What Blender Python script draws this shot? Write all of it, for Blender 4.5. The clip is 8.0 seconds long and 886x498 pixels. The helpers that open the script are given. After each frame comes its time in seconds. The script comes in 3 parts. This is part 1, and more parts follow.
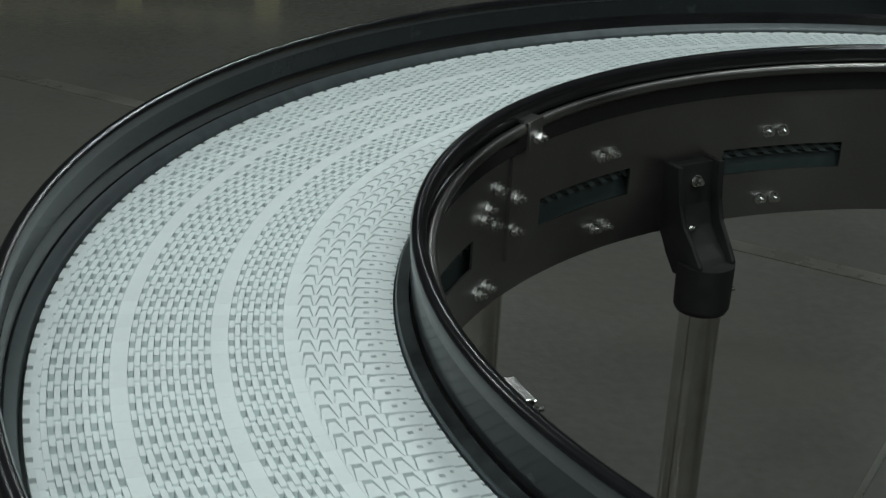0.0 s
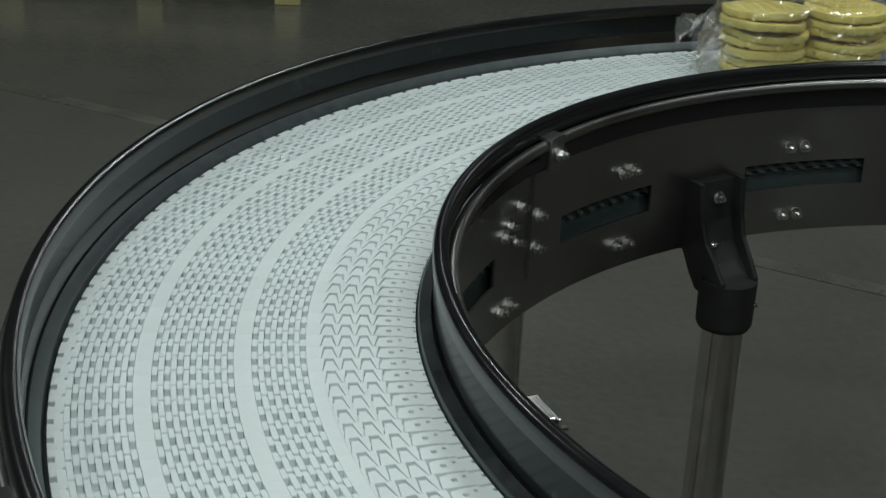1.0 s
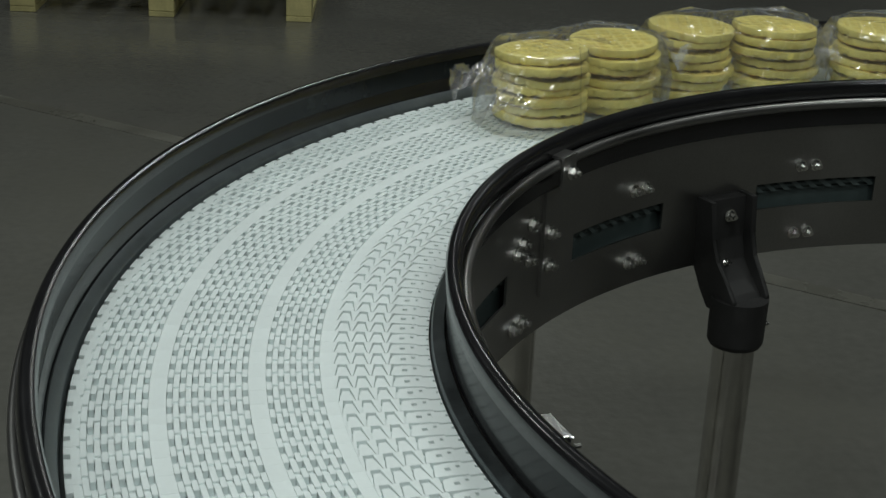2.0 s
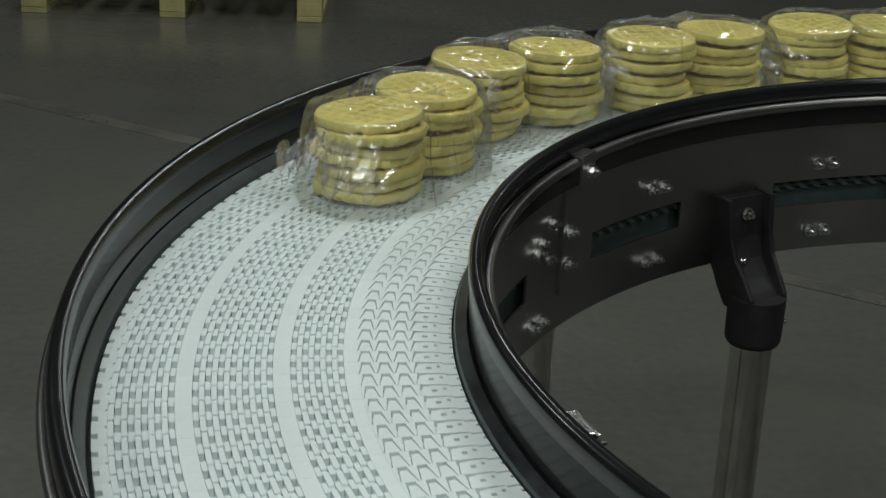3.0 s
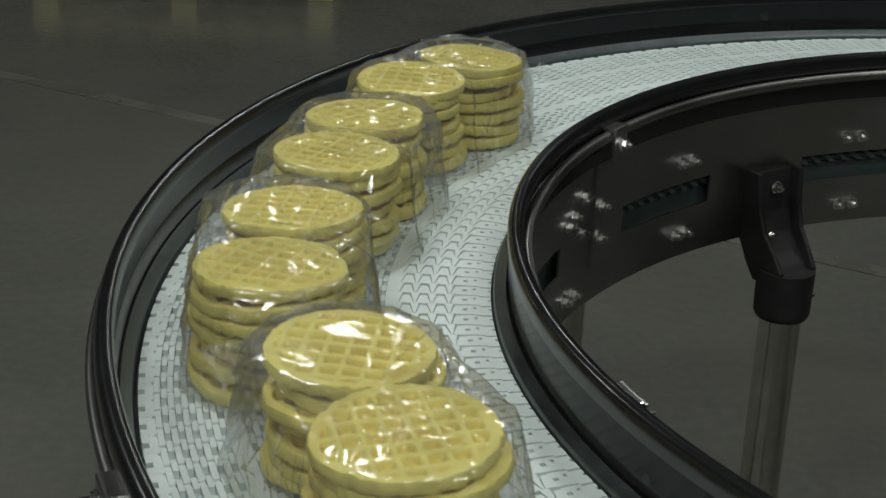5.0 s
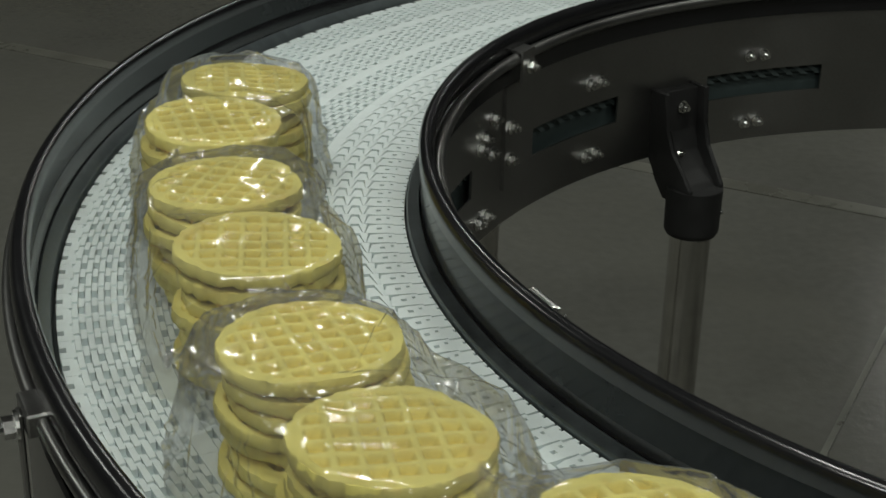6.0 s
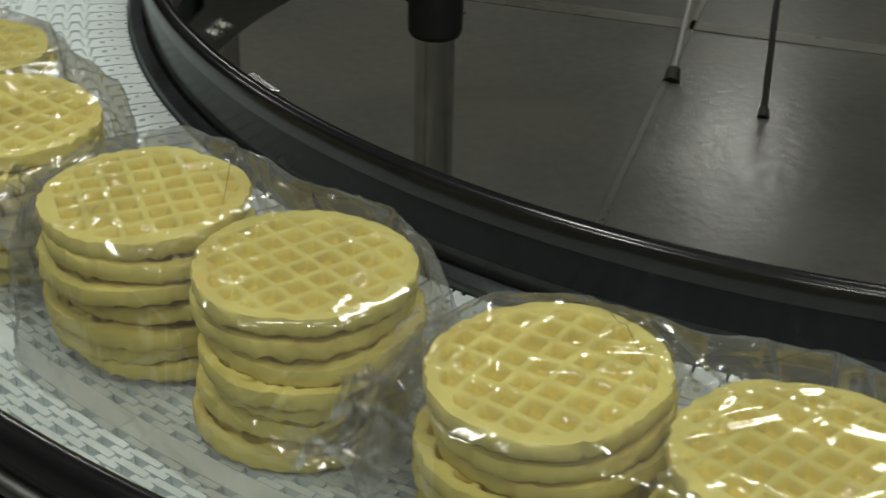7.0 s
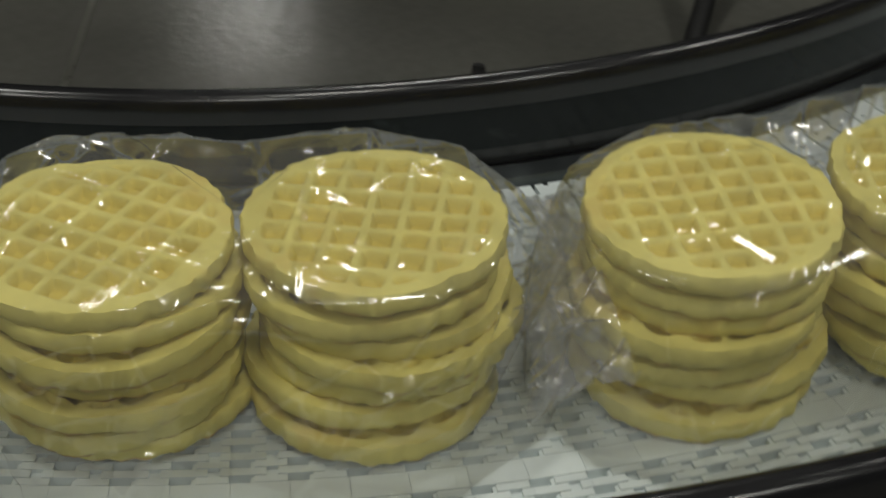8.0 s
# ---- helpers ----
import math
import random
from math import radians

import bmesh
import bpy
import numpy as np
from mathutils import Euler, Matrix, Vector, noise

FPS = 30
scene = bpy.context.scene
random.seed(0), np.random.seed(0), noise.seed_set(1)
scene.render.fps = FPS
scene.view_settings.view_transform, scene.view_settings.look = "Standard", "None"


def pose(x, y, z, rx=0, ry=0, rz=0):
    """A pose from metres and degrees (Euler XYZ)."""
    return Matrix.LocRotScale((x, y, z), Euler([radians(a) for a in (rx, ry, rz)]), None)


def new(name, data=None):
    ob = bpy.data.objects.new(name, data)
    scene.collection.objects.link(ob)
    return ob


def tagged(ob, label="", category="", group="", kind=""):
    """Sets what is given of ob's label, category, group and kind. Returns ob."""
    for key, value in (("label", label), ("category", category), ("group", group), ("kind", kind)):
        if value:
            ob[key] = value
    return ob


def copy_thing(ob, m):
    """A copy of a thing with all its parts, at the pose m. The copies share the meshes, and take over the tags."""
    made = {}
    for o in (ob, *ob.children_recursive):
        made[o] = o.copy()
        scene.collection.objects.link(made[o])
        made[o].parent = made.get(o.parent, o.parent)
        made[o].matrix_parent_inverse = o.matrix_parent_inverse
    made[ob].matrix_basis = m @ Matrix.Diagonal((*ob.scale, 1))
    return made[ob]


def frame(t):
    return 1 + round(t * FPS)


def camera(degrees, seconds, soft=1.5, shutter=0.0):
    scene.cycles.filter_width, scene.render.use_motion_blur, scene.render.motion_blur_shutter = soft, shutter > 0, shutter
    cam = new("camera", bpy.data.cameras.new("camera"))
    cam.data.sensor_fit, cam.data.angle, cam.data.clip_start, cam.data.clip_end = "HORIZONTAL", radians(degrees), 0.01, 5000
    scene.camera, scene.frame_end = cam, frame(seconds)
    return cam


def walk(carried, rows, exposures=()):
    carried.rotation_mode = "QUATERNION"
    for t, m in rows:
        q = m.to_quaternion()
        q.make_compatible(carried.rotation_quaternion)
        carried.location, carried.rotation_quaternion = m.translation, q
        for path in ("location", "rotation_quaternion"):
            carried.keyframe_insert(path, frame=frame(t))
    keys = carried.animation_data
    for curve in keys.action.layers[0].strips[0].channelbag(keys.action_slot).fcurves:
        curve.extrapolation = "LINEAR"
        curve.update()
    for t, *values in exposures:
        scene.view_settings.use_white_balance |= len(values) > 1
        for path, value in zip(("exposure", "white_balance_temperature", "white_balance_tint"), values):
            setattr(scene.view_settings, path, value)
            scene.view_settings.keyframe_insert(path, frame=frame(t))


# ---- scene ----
PATH = [
    (0.0, -0.8173, -1.1017, 0.5270, 7.0663, -22.4656, 3.1605),
    (0.5, -0.8181, -1.1046, 0.5283, 6.7785, -22.3155, 2.9556),
    (1.0, -0.8197, -1.1001, 0.5280, 6.2368, -21.8894, 2.6931),
    (1.5, -0.8200, -1.0972, 0.5292, 6.0792, -21.6217, 2.5279),
    (2.0, -0.8233, -1.1061, 0.5328, 5.8062, -21.3169, 2.6324),
    (3.5, -0.8450, -1.1098, 0.5314, 5.2120, -21.3439, 2.2087),
    (4.0, -0.8546, -1.1071, 0.5267, 4.8969, -21.4625, 2.1418),
    (5.5, -0.8663, -1.1192, 0.5259, 6.2509, -22.7775, 1.8204),
    (6.0, -0.8627, -1.1372, 0.5121, 8.7012, -24.0342, 1.4558),
    (6.5, -0.8533, -1.1512, 0.4901, 11.5644, -26.6352, 1.5253),
    (7.0, -0.8222, -1.1690, 0.4759, 17.7630, -29.7584, 1.2883),
    (7.5, -0.7774, -1.1757, 0.4635, 26.1152, -31.3256, 0.2372),
    (8.0, -0.7064, -1.2068, 0.4505, 37.6156, -35.0099, 1.6060),
]
ZB = 0.850                 # belt surface above the floor
SPIN = 24.941              # belt speed, degrees a second, about the z axis
cam = camera(32.662, 8.0, soft=1.45, shutter=0.2)
walk(cam, [(t, pose(x, y, z + ZB, 90 + tilt, 0, -turn) @ pose(0, 0, 0, 0, 0, lean)) for t, x, y, z, turn, tilt, lean in PATH],
     exposures=[(0.0, 0.0, 5950, 2), (2.0, 0.0, 6150, 3), (4.0, 0.0, 6200, 4), (5.5, 0.0, 6350, 3), (6.5, -0.06, 6500, 3), (7.5, -0.12, 6600, 5), (8.0, -0.22, 6600, 7)])

# ---- light: a dim hall with high-bay lamps, out of view in an assumed layout ----
world = bpy.data.worlds.new("hall_air")
world.use_nodes = True
world.node_tree.nodes["Background"].inputs[0].default_value = (0.02, 0.021, 0.022, 1)
scene.world = world
# lamps with y below 0 are made up, to brighten the near stack sides
LAMPS = [(-2.6, 0.2), (2.0, 1.6), (-1.1, -2.9), (3.2, -2.6), (6.77, 12.1), (0.0, 9.2), (-6.4, 6.0), (-6.0, -2.6), (-4.2, -6.2), (0.4, -6.6)]
LAMP_Z = 6.0
for lx, ly in LAMPS:
    data = bpy.data.lights.new("high_bay_light", "AREA")
    data.shape, data.size, data.size_y, data.energy, data.color = "RECTANGLE", 1.2, 0.6, 40 if ly > 11 else 96 if (lx, ly) in LAMPS[7:] else 68, (1.0, 0.985, 0.93)
    ob = new("high_bay_light", data)
    ob.matrix_world = pose(lx, ly, LAMP_Z - 0.012, 0, 0, 20)


# ---- materials ----
def material(name, color, rough=0.5, metal=0.0, spread=0.15, size=30.0, fine=250.0, bump=0.1, stain=None, stain_size=6.0, stain_at=0.6,
             specular=0.5, each=0.0, islands=0.0, depth=0.002, inner=None):
    """Principled surface with two scales of variation; stain: a second colour in blotches."""
    m = bpy.data.materials.new(name)
    m.use_nodes = True
    nt, ln = m.node_tree, m.node_tree.links.new
    b = nt.nodes["Principled BSDF"]
    co = nt.nodes.new("ShaderNodeTexCoord")
    big, small = nt.nodes.new("ShaderNodeTexNoise"), nt.nodes.new("ShaderNodeTexNoise")
    big.inputs["Scale"].default_value, small.inputs["Scale"].default_value = size, fine
    big.inputs["Detail"].default_value, small.inputs["Detail"].default_value = 5, 3
    for n in (big, small):
        ln(co.outputs["Object"], n.inputs["Vector"])
    mixed = nt.nodes.new("ShaderNodeMath")
    mixed.operation = "MULTIPLY_ADD"
    ln(small.outputs["Fac"], mixed.inputs[0])
    mixed.inputs[1].default_value = 0.4
    ln(big.outputs["Fac"], mixed.inputs[2])
    ramp = nt.nodes.new("ShaderNodeMapRange")
    ramp.inputs["From Min"].default_value, ramp.inputs["From Max"].default_value = 0.45, 0.95
    ramp.inputs["To Min"].default_value, ramp.inputs["To Max"].default_value = 1 - spread, 1 + spread
    ln(mixed.outputs[0], ramp.inputs["Value"])
    value = ramp.outputs["Result"]
    for amount, source in ((each, "ShaderNodeObjectInfo"), (islands, "ShaderNodeNewGeometry")):
        if amount:
            src = nt.nodes.new(source)
            rnd = nt.nodes.new("ShaderNodeMapRange")
            rnd.inputs["To Min"].default_value, rnd.inputs["To Max"].default_value = 1 - amount, 1 + amount
            ln(src.outputs["Random" if source == "ShaderNodeObjectInfo" else "Random Per Island"], rnd.inputs["Value"])
            mul = nt.nodes.new("ShaderNodeMath")
            mul.operation = "MULTIPLY"
            ln(value, mul.inputs[0])
            ln(rnd.outputs["Result"], mul.inputs[1])
            value = mul.outputs[0]
    base = nt.nodes.new("ShaderNodeVectorMath")
    base.operation = "SCALE"
    base.inputs[0].default_value = color
    ln(value, base.inputs["Scale"])
    out = base.outputs["Vector"]
    if stain:
        blot = nt.nodes.new("ShaderNodeTexNoise")
        blot.inputs["Scale"].default_value, blot.inputs["Detail"].default_value, blot.inputs["Roughness"].default_value = stain_size, 6, 0.65
        ln(co.outputs["Object"], blot.inputs["Vector"])
        edge = nt.nodes.new("ShaderNodeMapRange")
        edge.inputs["From Min"].default_value, edge.inputs["From Max"].default_value = stain_at - 0.08, stain_at + 0.12
        ln(blot.outputs["Fac"], edge.inputs["Value"])
        mix = nt.nodes.new("ShaderNodeMix")
        mix.data_type = "RGBA"
        ln(edge.outputs["Result"], mix.inputs["Factor"])
        ln(out, mix.inputs["A"])
        mix.inputs["B"].default_value = (*stain, 1)
        out = mix.outputs["Result"]
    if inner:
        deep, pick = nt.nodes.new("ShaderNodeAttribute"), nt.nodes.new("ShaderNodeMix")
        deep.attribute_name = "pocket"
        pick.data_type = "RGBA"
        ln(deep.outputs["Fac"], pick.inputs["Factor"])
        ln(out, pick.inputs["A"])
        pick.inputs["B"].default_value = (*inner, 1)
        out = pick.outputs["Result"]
    ln(out, b.inputs["Base Color"])
    b.inputs["Metallic"].default_value, b.inputs["Specular IOR Level"].default_value = metal, specular
    rr = nt.nodes.new("ShaderNodeMapRange")
    rr.inputs["From Min"].default_value, rr.inputs["From Max"].default_value = 0.4, 1.0
    rr.inputs["To Min"].default_value, rr.inputs["To Max"].default_value = max(0.02, rough * 0.8), min(1, rough * 1.25)
    ln(mixed.outputs[0], rr.inputs["Value"])
    ln(rr.outputs["Result"], b.inputs["Roughness"])
    if bump:
        bp = nt.nodes.new("ShaderNodeBump")
        bp.inputs["Strength"].default_value, bp.inputs["Distance"].default_value = bump, depth
        ln(mixed.outputs[0], bp.inputs["Height"])
        ln(bp.outputs["Normal"], b.inputs["Normal"])
    return m


def film_material(name, gloss_rough, base, milky):
    """Thin clear film: see-through, with gloss that grows at grazing angles and a faint milky haze."""
    m = bpy.data.materials.new(name)
    m.use_nodes = True
    nt, ln = m.node_tree, m.node_tree.links.new
    nt.nodes.remove(nt.nodes["Principled BSDF"])
    clear, gloss, milk = nt.nodes.new("ShaderNodeBsdfTransparent"), nt.nodes.new("ShaderNodeBsdfGlossy"), nt.nodes.new("ShaderNodeBsdfDiffuse")
    clear.inputs["Color"].default_value = (0.99, 0.99, 0.99, 1)
    gloss.inputs["Roughness"].default_value = gloss_rough
    milk.inputs["Color"].default_value = (0.8, 0.8, 0.8, 1)
    fres = nt.nodes.new("ShaderNodeFresnel")
    fres.inputs["IOR"].default_value = 1.45
    amt = nt.nodes.new("ShaderNodeMath")
    amt.operation = "MULTIPLY_ADD"
    ln(fres.outputs[0], amt.inputs[0])
    amt.inputs[1].default_value, amt.inputs[2].default_value = 0.45, base
    haze, top = nt.nodes.new("ShaderNodeMixShader"), nt.nodes.new("ShaderNodeMixShader")
    haze.inputs[0].default_value = milky
    ln(clear.outputs[0], haze.inputs[1])
    ln(milk.outputs[0], haze.inputs[2])
    ln(amt.outputs[0], top.inputs[0])
    ln(haze.outputs[0], top.inputs[1])
    ln(gloss.outputs[0], top.inputs[2])
    ln(top.outputs[0], nt.nodes["Material Output"].inputs["Surface"])
    return m


BELT = material("white_belt_plastic", (0.72, 0.785, 0.785), 0.42, spread=0.06, size=14, fine=180, bump=0.05, each=0.03)
STEEL = material("brushed_stainless", (0.31, 0.308, 0.30), 0.36, 1.0, spread=0.12, size=8, fine=300, bump=0.06)
STRIP = material("machined_strip", (0.12, 0.135, 0.14), 0.34, 0.9, spread=0.2, size=60, fine=500, bump=0.1)
CHROME = material("bright_bolt_steel", (0.62, 0.62, 0.60), 0.22, 1.0, spread=0.1, size=90, fine=400, bump=0.05)
BLACK = material("glossy_black_trim", (0.012, 0.012, 0.013), 0.2, spread=0.2, size=20, fine=200, bump=0.03)
GUARD = material("scuffed_guard", (0.009, 0.011, 0.012), 0.17, 0.0, spread=0.25, size=12, fine=160, bump=0.05, stain=(0.05, 0.058, 0.058), stain_size=22, stain_at=0.70, specular=0.2)
SOCKET = material("black_cast_plastic", (0.015, 0.015, 0.015), 0.6, spread=0.25, size=60, fine=400, bump=0.15, specular=0.3)
BED = material("grey_carryway", (0.08, 0.09, 0.09), 0.6, spread=0.1, size=20, fine=150, bump=0.05)
FLOOR = material("polished_concrete", (0.122, 0.121, 0.108), 0.20, spread=0.2, size=1.3, fine=38, bump=1.0, depth=0.0025, stain=(0.128, 0.126, 0.109), stain_size=0.9, stain_at=0.56)
LINE = material("worn_floor_paint", (0.155, 0.154, 0.132), 0.3, spread=0.2, size=3, fine=40, bump=0.05, stain=(0.11, 0.108, 0.092), stain_size=4, stain_at=0.5)
WALL = material("hall_wall", (0.16, 0.16, 0.15), 0.8, spread=0.1, size=0.8, fine=12, bump=0.1)
CEIL = material("hall_ceiling", (0.07, 0.07, 0.07), 0.8, spread=0.1, size=0.8, fine=12, bump=0.1)
WOOD = material("pale_pallet_wood", (0.42, 0.38, 0.17), 0.7, spread=0.25, size=9, fine=90, bump=0.3, each=0.15)
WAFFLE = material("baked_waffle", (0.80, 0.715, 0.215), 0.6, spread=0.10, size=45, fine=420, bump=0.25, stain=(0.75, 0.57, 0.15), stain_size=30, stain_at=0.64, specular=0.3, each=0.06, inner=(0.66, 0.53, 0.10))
TUBE = material("satin_tube_steel", (0.56, 0.55, 0.52), 0.2, 1.0, spread=0.15, size=30, fine=300, bump=0.05)
DARKSTRIP = material("dark_wear_strip", (0.10, 0.115, 0.12), 0.35, 0.3, spread=0.2, size=60, fine=500, bump=0.1)
TOAST = material("toasted_waffle", (0.60, 0.40, 0.12), 0.65, spread=0.3, size=110, fine=500, bump=0.35, stain=(0.76, 0.62, 0.20), stain_size=60, stain_at=0.56, specular=0.3, each=0.08)
FILM = film_material("clear_film", 0.12, 0.085, 0.065)
SEAL = film_material("crimped_film", 0.14, 0.04, 0.10)
RUBBER = material("black_rubber", (0.02, 0.02, 0.02), 0.6, spread=0.2, size=50, fine=300, bump=0.1)
GREY_TUBE = material("grey_painted_tube", (0.30, 0.30, 0.29), 0.4, 0.3, spread=0.1, size=40, fine=200, bump=0.05)
# the shade behind the panel slots is put into these two colours
TEETH = material("shaded_teeth", (0.07, 0.092, 0.092), 0.5, spread=0.15, size=60, fine=300, bump=0.1)
RETURN = material("shaded_teal_belt_edge", (0.045, 0.062, 0.062), 0.5, spread=0.15, size=60, fine=300, bump=0.1)


# ---- mesh helpers ----
def part(name, bm, mat, parent=None, label="", smooth=False):
    me = bpy.data.meshes.new(name)
    bmesh.ops.recalc_face_normals(bm, faces=bm.faces[:])
    bm.to_mesh(me)
    bm.free()
    me.materials.append(mat)
    if smooth:
        me.polygons.foreach_set("use_smooth", [True] * len(me.polygons))
        me.set_sharp_from_angle(angle=radians(38))
    ob = new(name, me)
    ob.parent = parent
    return tagged(ob, label)


def polar(r, a, z):
    a = radians(a)
    return Vector((r * math.cos(a), r * math.sin(a), z))


def hexa(bm, pts):
    """A block from eight corners: four below, four above."""
    v = [bm.verts.new(p) for p in pts]
    for f in ((3, 2, 1, 0), (4, 5, 6, 7), (0, 1, 5, 4), (1, 2, 6, 5), (2, 3, 7, 6), (3, 0, 4, 7)):
        bm.faces.new([v[i] for i in f])


def wedge(bm, r0, r1, a0, a1, z0, z1, n=1):
    """A block that follows the arc from a0 to a1 degrees."""
    for i in range(n):
        b0, b1 = a0 + (a1 - a0) * i / n, a0 + (a1 - a0) * (i + 1) / n
        hexa(bm, [polar(r, a, z) for z in (z0, z1) for r, a in ((r0, b0), (r1, b0), (r1, b1), (r0, b1))])


def arc_plate(bm, r0, r1, a0, a1, z0, z1, n):
    """The same as one closed shell with no inner faces."""
    rings = []
    for i in range(n + 1):
        a = a0 + (a1 - a0) * i / n
        rings.append([bm.verts.new(polar(r, a, z)) for r, z in ((r0, z0), (r1, z0), (r1, z1), (r0, z1))])
    for p, q in zip(rings, rings[1:]):
        for k in range(4):
            bm.faces.new((p[k], p[(k + 1) % 4], q[(k + 1) % 4], q[k]))
    bm.faces.new(rings[0])
    bm.faces.new(rings[-1][::-1])


def lathe(profile, n=240):
    """A full ring with the closed profile of (r, z) points."""
    bm = bmesh.new()
    rings = [[bm.verts.new(polar(r, 360 * i / n, z)) for r, z in profile] for i in range(n)]
    k = len(profile)
    for i in range(n):
        p, q = rings[i], rings[(i + 1) % n]
        for j in range(k):
            bm.faces.new((p[j], p[(j + 1) % k], q[(j + 1) % k], q[j]))
    return bm


def round_profile(r, z, rad, n=12):
    return [(r + rad * math.cos(2 * math.pi * i / n), z + rad * math.sin(2 * math.pi * i / n)) for i in range(n)]


def tube(bm, p, q, rad, n=16, rad2=None):
    """A closed rod from p to q."""
    p, q = Vector(p), Vector(q)
    m = (q - p).to_track_quat("Z", "Y").to_matrix()
    ends = []
    for c, rr in ((p, rad), (q, rad if rad2 is None else rad2)):
        ends.append([bm.verts.new(c + m @ Vector((rr * math.cos(2 * math.pi * i / n), rr * math.sin(2 * math.pi * i / n), 0))) for i in range(n)])
    for i in range(n):
        j = (i + 1) % n
        bm.faces.new((ends[0][i], ends[0][j], ends[1][j], ends[1][i]))
    bm.faces.new(ends[0][::-1])
    bm.faces.new(ends[1])


def box(bm, x0, x1, y0, y1, z0, z1, m=None):
    pts = [Vector((x, y, z)) for z in (z0, z1) for x, y in ((x0, y0), (x1, y0), (x1, y1), (x0, y1))]
    hexa(bm, [m @ p for p in pts] if m else pts)


def bevelled(bm, width, segments=2):
    bmesh.ops.bevel(bm, geom=bm.edges[:], offset=width, segments=segments, affect="EDGES", profile=0.6)
    return bm


def empty(name, label, category, group="", m=None):
    ob = new(name)
    ob.empty_display_size = 0.05
    if m is not None:
        ob.matrix_basis = m
    return tagged(ob, label, category, group)


# ---- the hall ----
def build_hall():
    bm = bmesh.new()
    box(bm, -26, 26, -22, 30, -0.2, 0)
    tagged(part("floor", bm, FLOOR), "dark polished concrete floor with cloudy wear", "floor", kind="structure")
    bm = bmesh.new()
    box(bm, -26, 26, -22, 30, 7.2, 7.4)
    tagged(part("ceiling", bm, CEIL), "grey hall ceiling high above the floor", "ceiling", kind="structure")
    for name, (x0, x1, y0, y1) in (("wall_north", (-26, 26, 30, 30.2)), ("wall_south", (-26, 26, -22.2, -22)),
                                   ("wall_west", (-26.2, -26, -22, 30)), ("wall_east", (26, 26.2, -22, 30))):
        bm = bmesh.new()
        box(bm, x0, x1, y0, y1, 0, 7.2)
        tagged(part(name, bm, WALL), "plain grey hall wall", "wall", kind="structure")
    # a worn painted line runs across the floor behind the conveyor
    bm = bmesh.new()
    d = Vector((2.513, -1.751, 0)).normalized()
    s = Vector((-d.y, d.x, 0)) * 0.030
    a, b = Vector((-1.76, 3.686, 0)) - d * 9, Vector((0.753, 1.935, 0)) + d * 9
    hexa(bm, [p + Vector((0, 0, z)) for z in (0, 0.003) for p in (a - s, b - s, b + s, a + s)])
    tagged(part("floor_line", bm, LINE), "faded pale line painted on concrete", "floor line", kind="structure")
    # a thin pale saw joint crosses the floor inside the curve
    bm = bmesh.new()
    a, b = Vector((-0.07, 0.68, 0)), Vector((1.25, 2.593, 0))
    s = (b - a).normalized().cross(Vector((0, 0, 1))) * 0.006
    hexa(bm, [p + Vector((0, 0, z)) for z in (0, 0.003) for p in (a - s, b - s, b + s, a + s)])
    tagged(part("floor_joint", bm, LINE), "thin pale joint line in the concrete", "floor joint", kind="structure")


def build_lamps():
    first = None
    for lx, ly in LAMPS:
        m = pose(lx, ly, LAMP_Z, 0, 0, 20)
        if first is None:
            first = empty("high_bay_lamp", "unseen white rectangular high-bay lamp hanging from the ceiling", "lamp", "hall lamps", m)
            bm = bmesh.new()
            box(bm, -0.62, 0.62, -0.3, 0.3, 0.0, 0.09)
            part("housing", bevelled(bm, 0.01), WALL, first)
            for x in (-0.5, 0.5):
                bm = bmesh.new()
                tube(bm, (x, 0, 0.09), (x, 0, 1.2), 0.006, 8)
                part("hanger", bm, STEEL, first)
        else:
            copy_thing(first, m)


# ---- the conveyor ----
def bolt(parent, at, out, size=0.0085, length=0.008):
    """A hexagon nut on a washer with the bolt's end standing out of it."""
    bm = bmesh.new()
    at, out = Vector(at), Vector(out).normalized()
    tube(bm, at, at + out * 0.0022, size * 1.35, 16)
    tube(bm, at + out * 0.0022, at + out * (0.0022 + size * 0.95), size, 6)
    tube(bm, at + out * (0.0022 + size * 0.95), at + out * (length + size * 0.8), size * 0.5, 10)
    return part("bolt", bm, CHROME, parent)


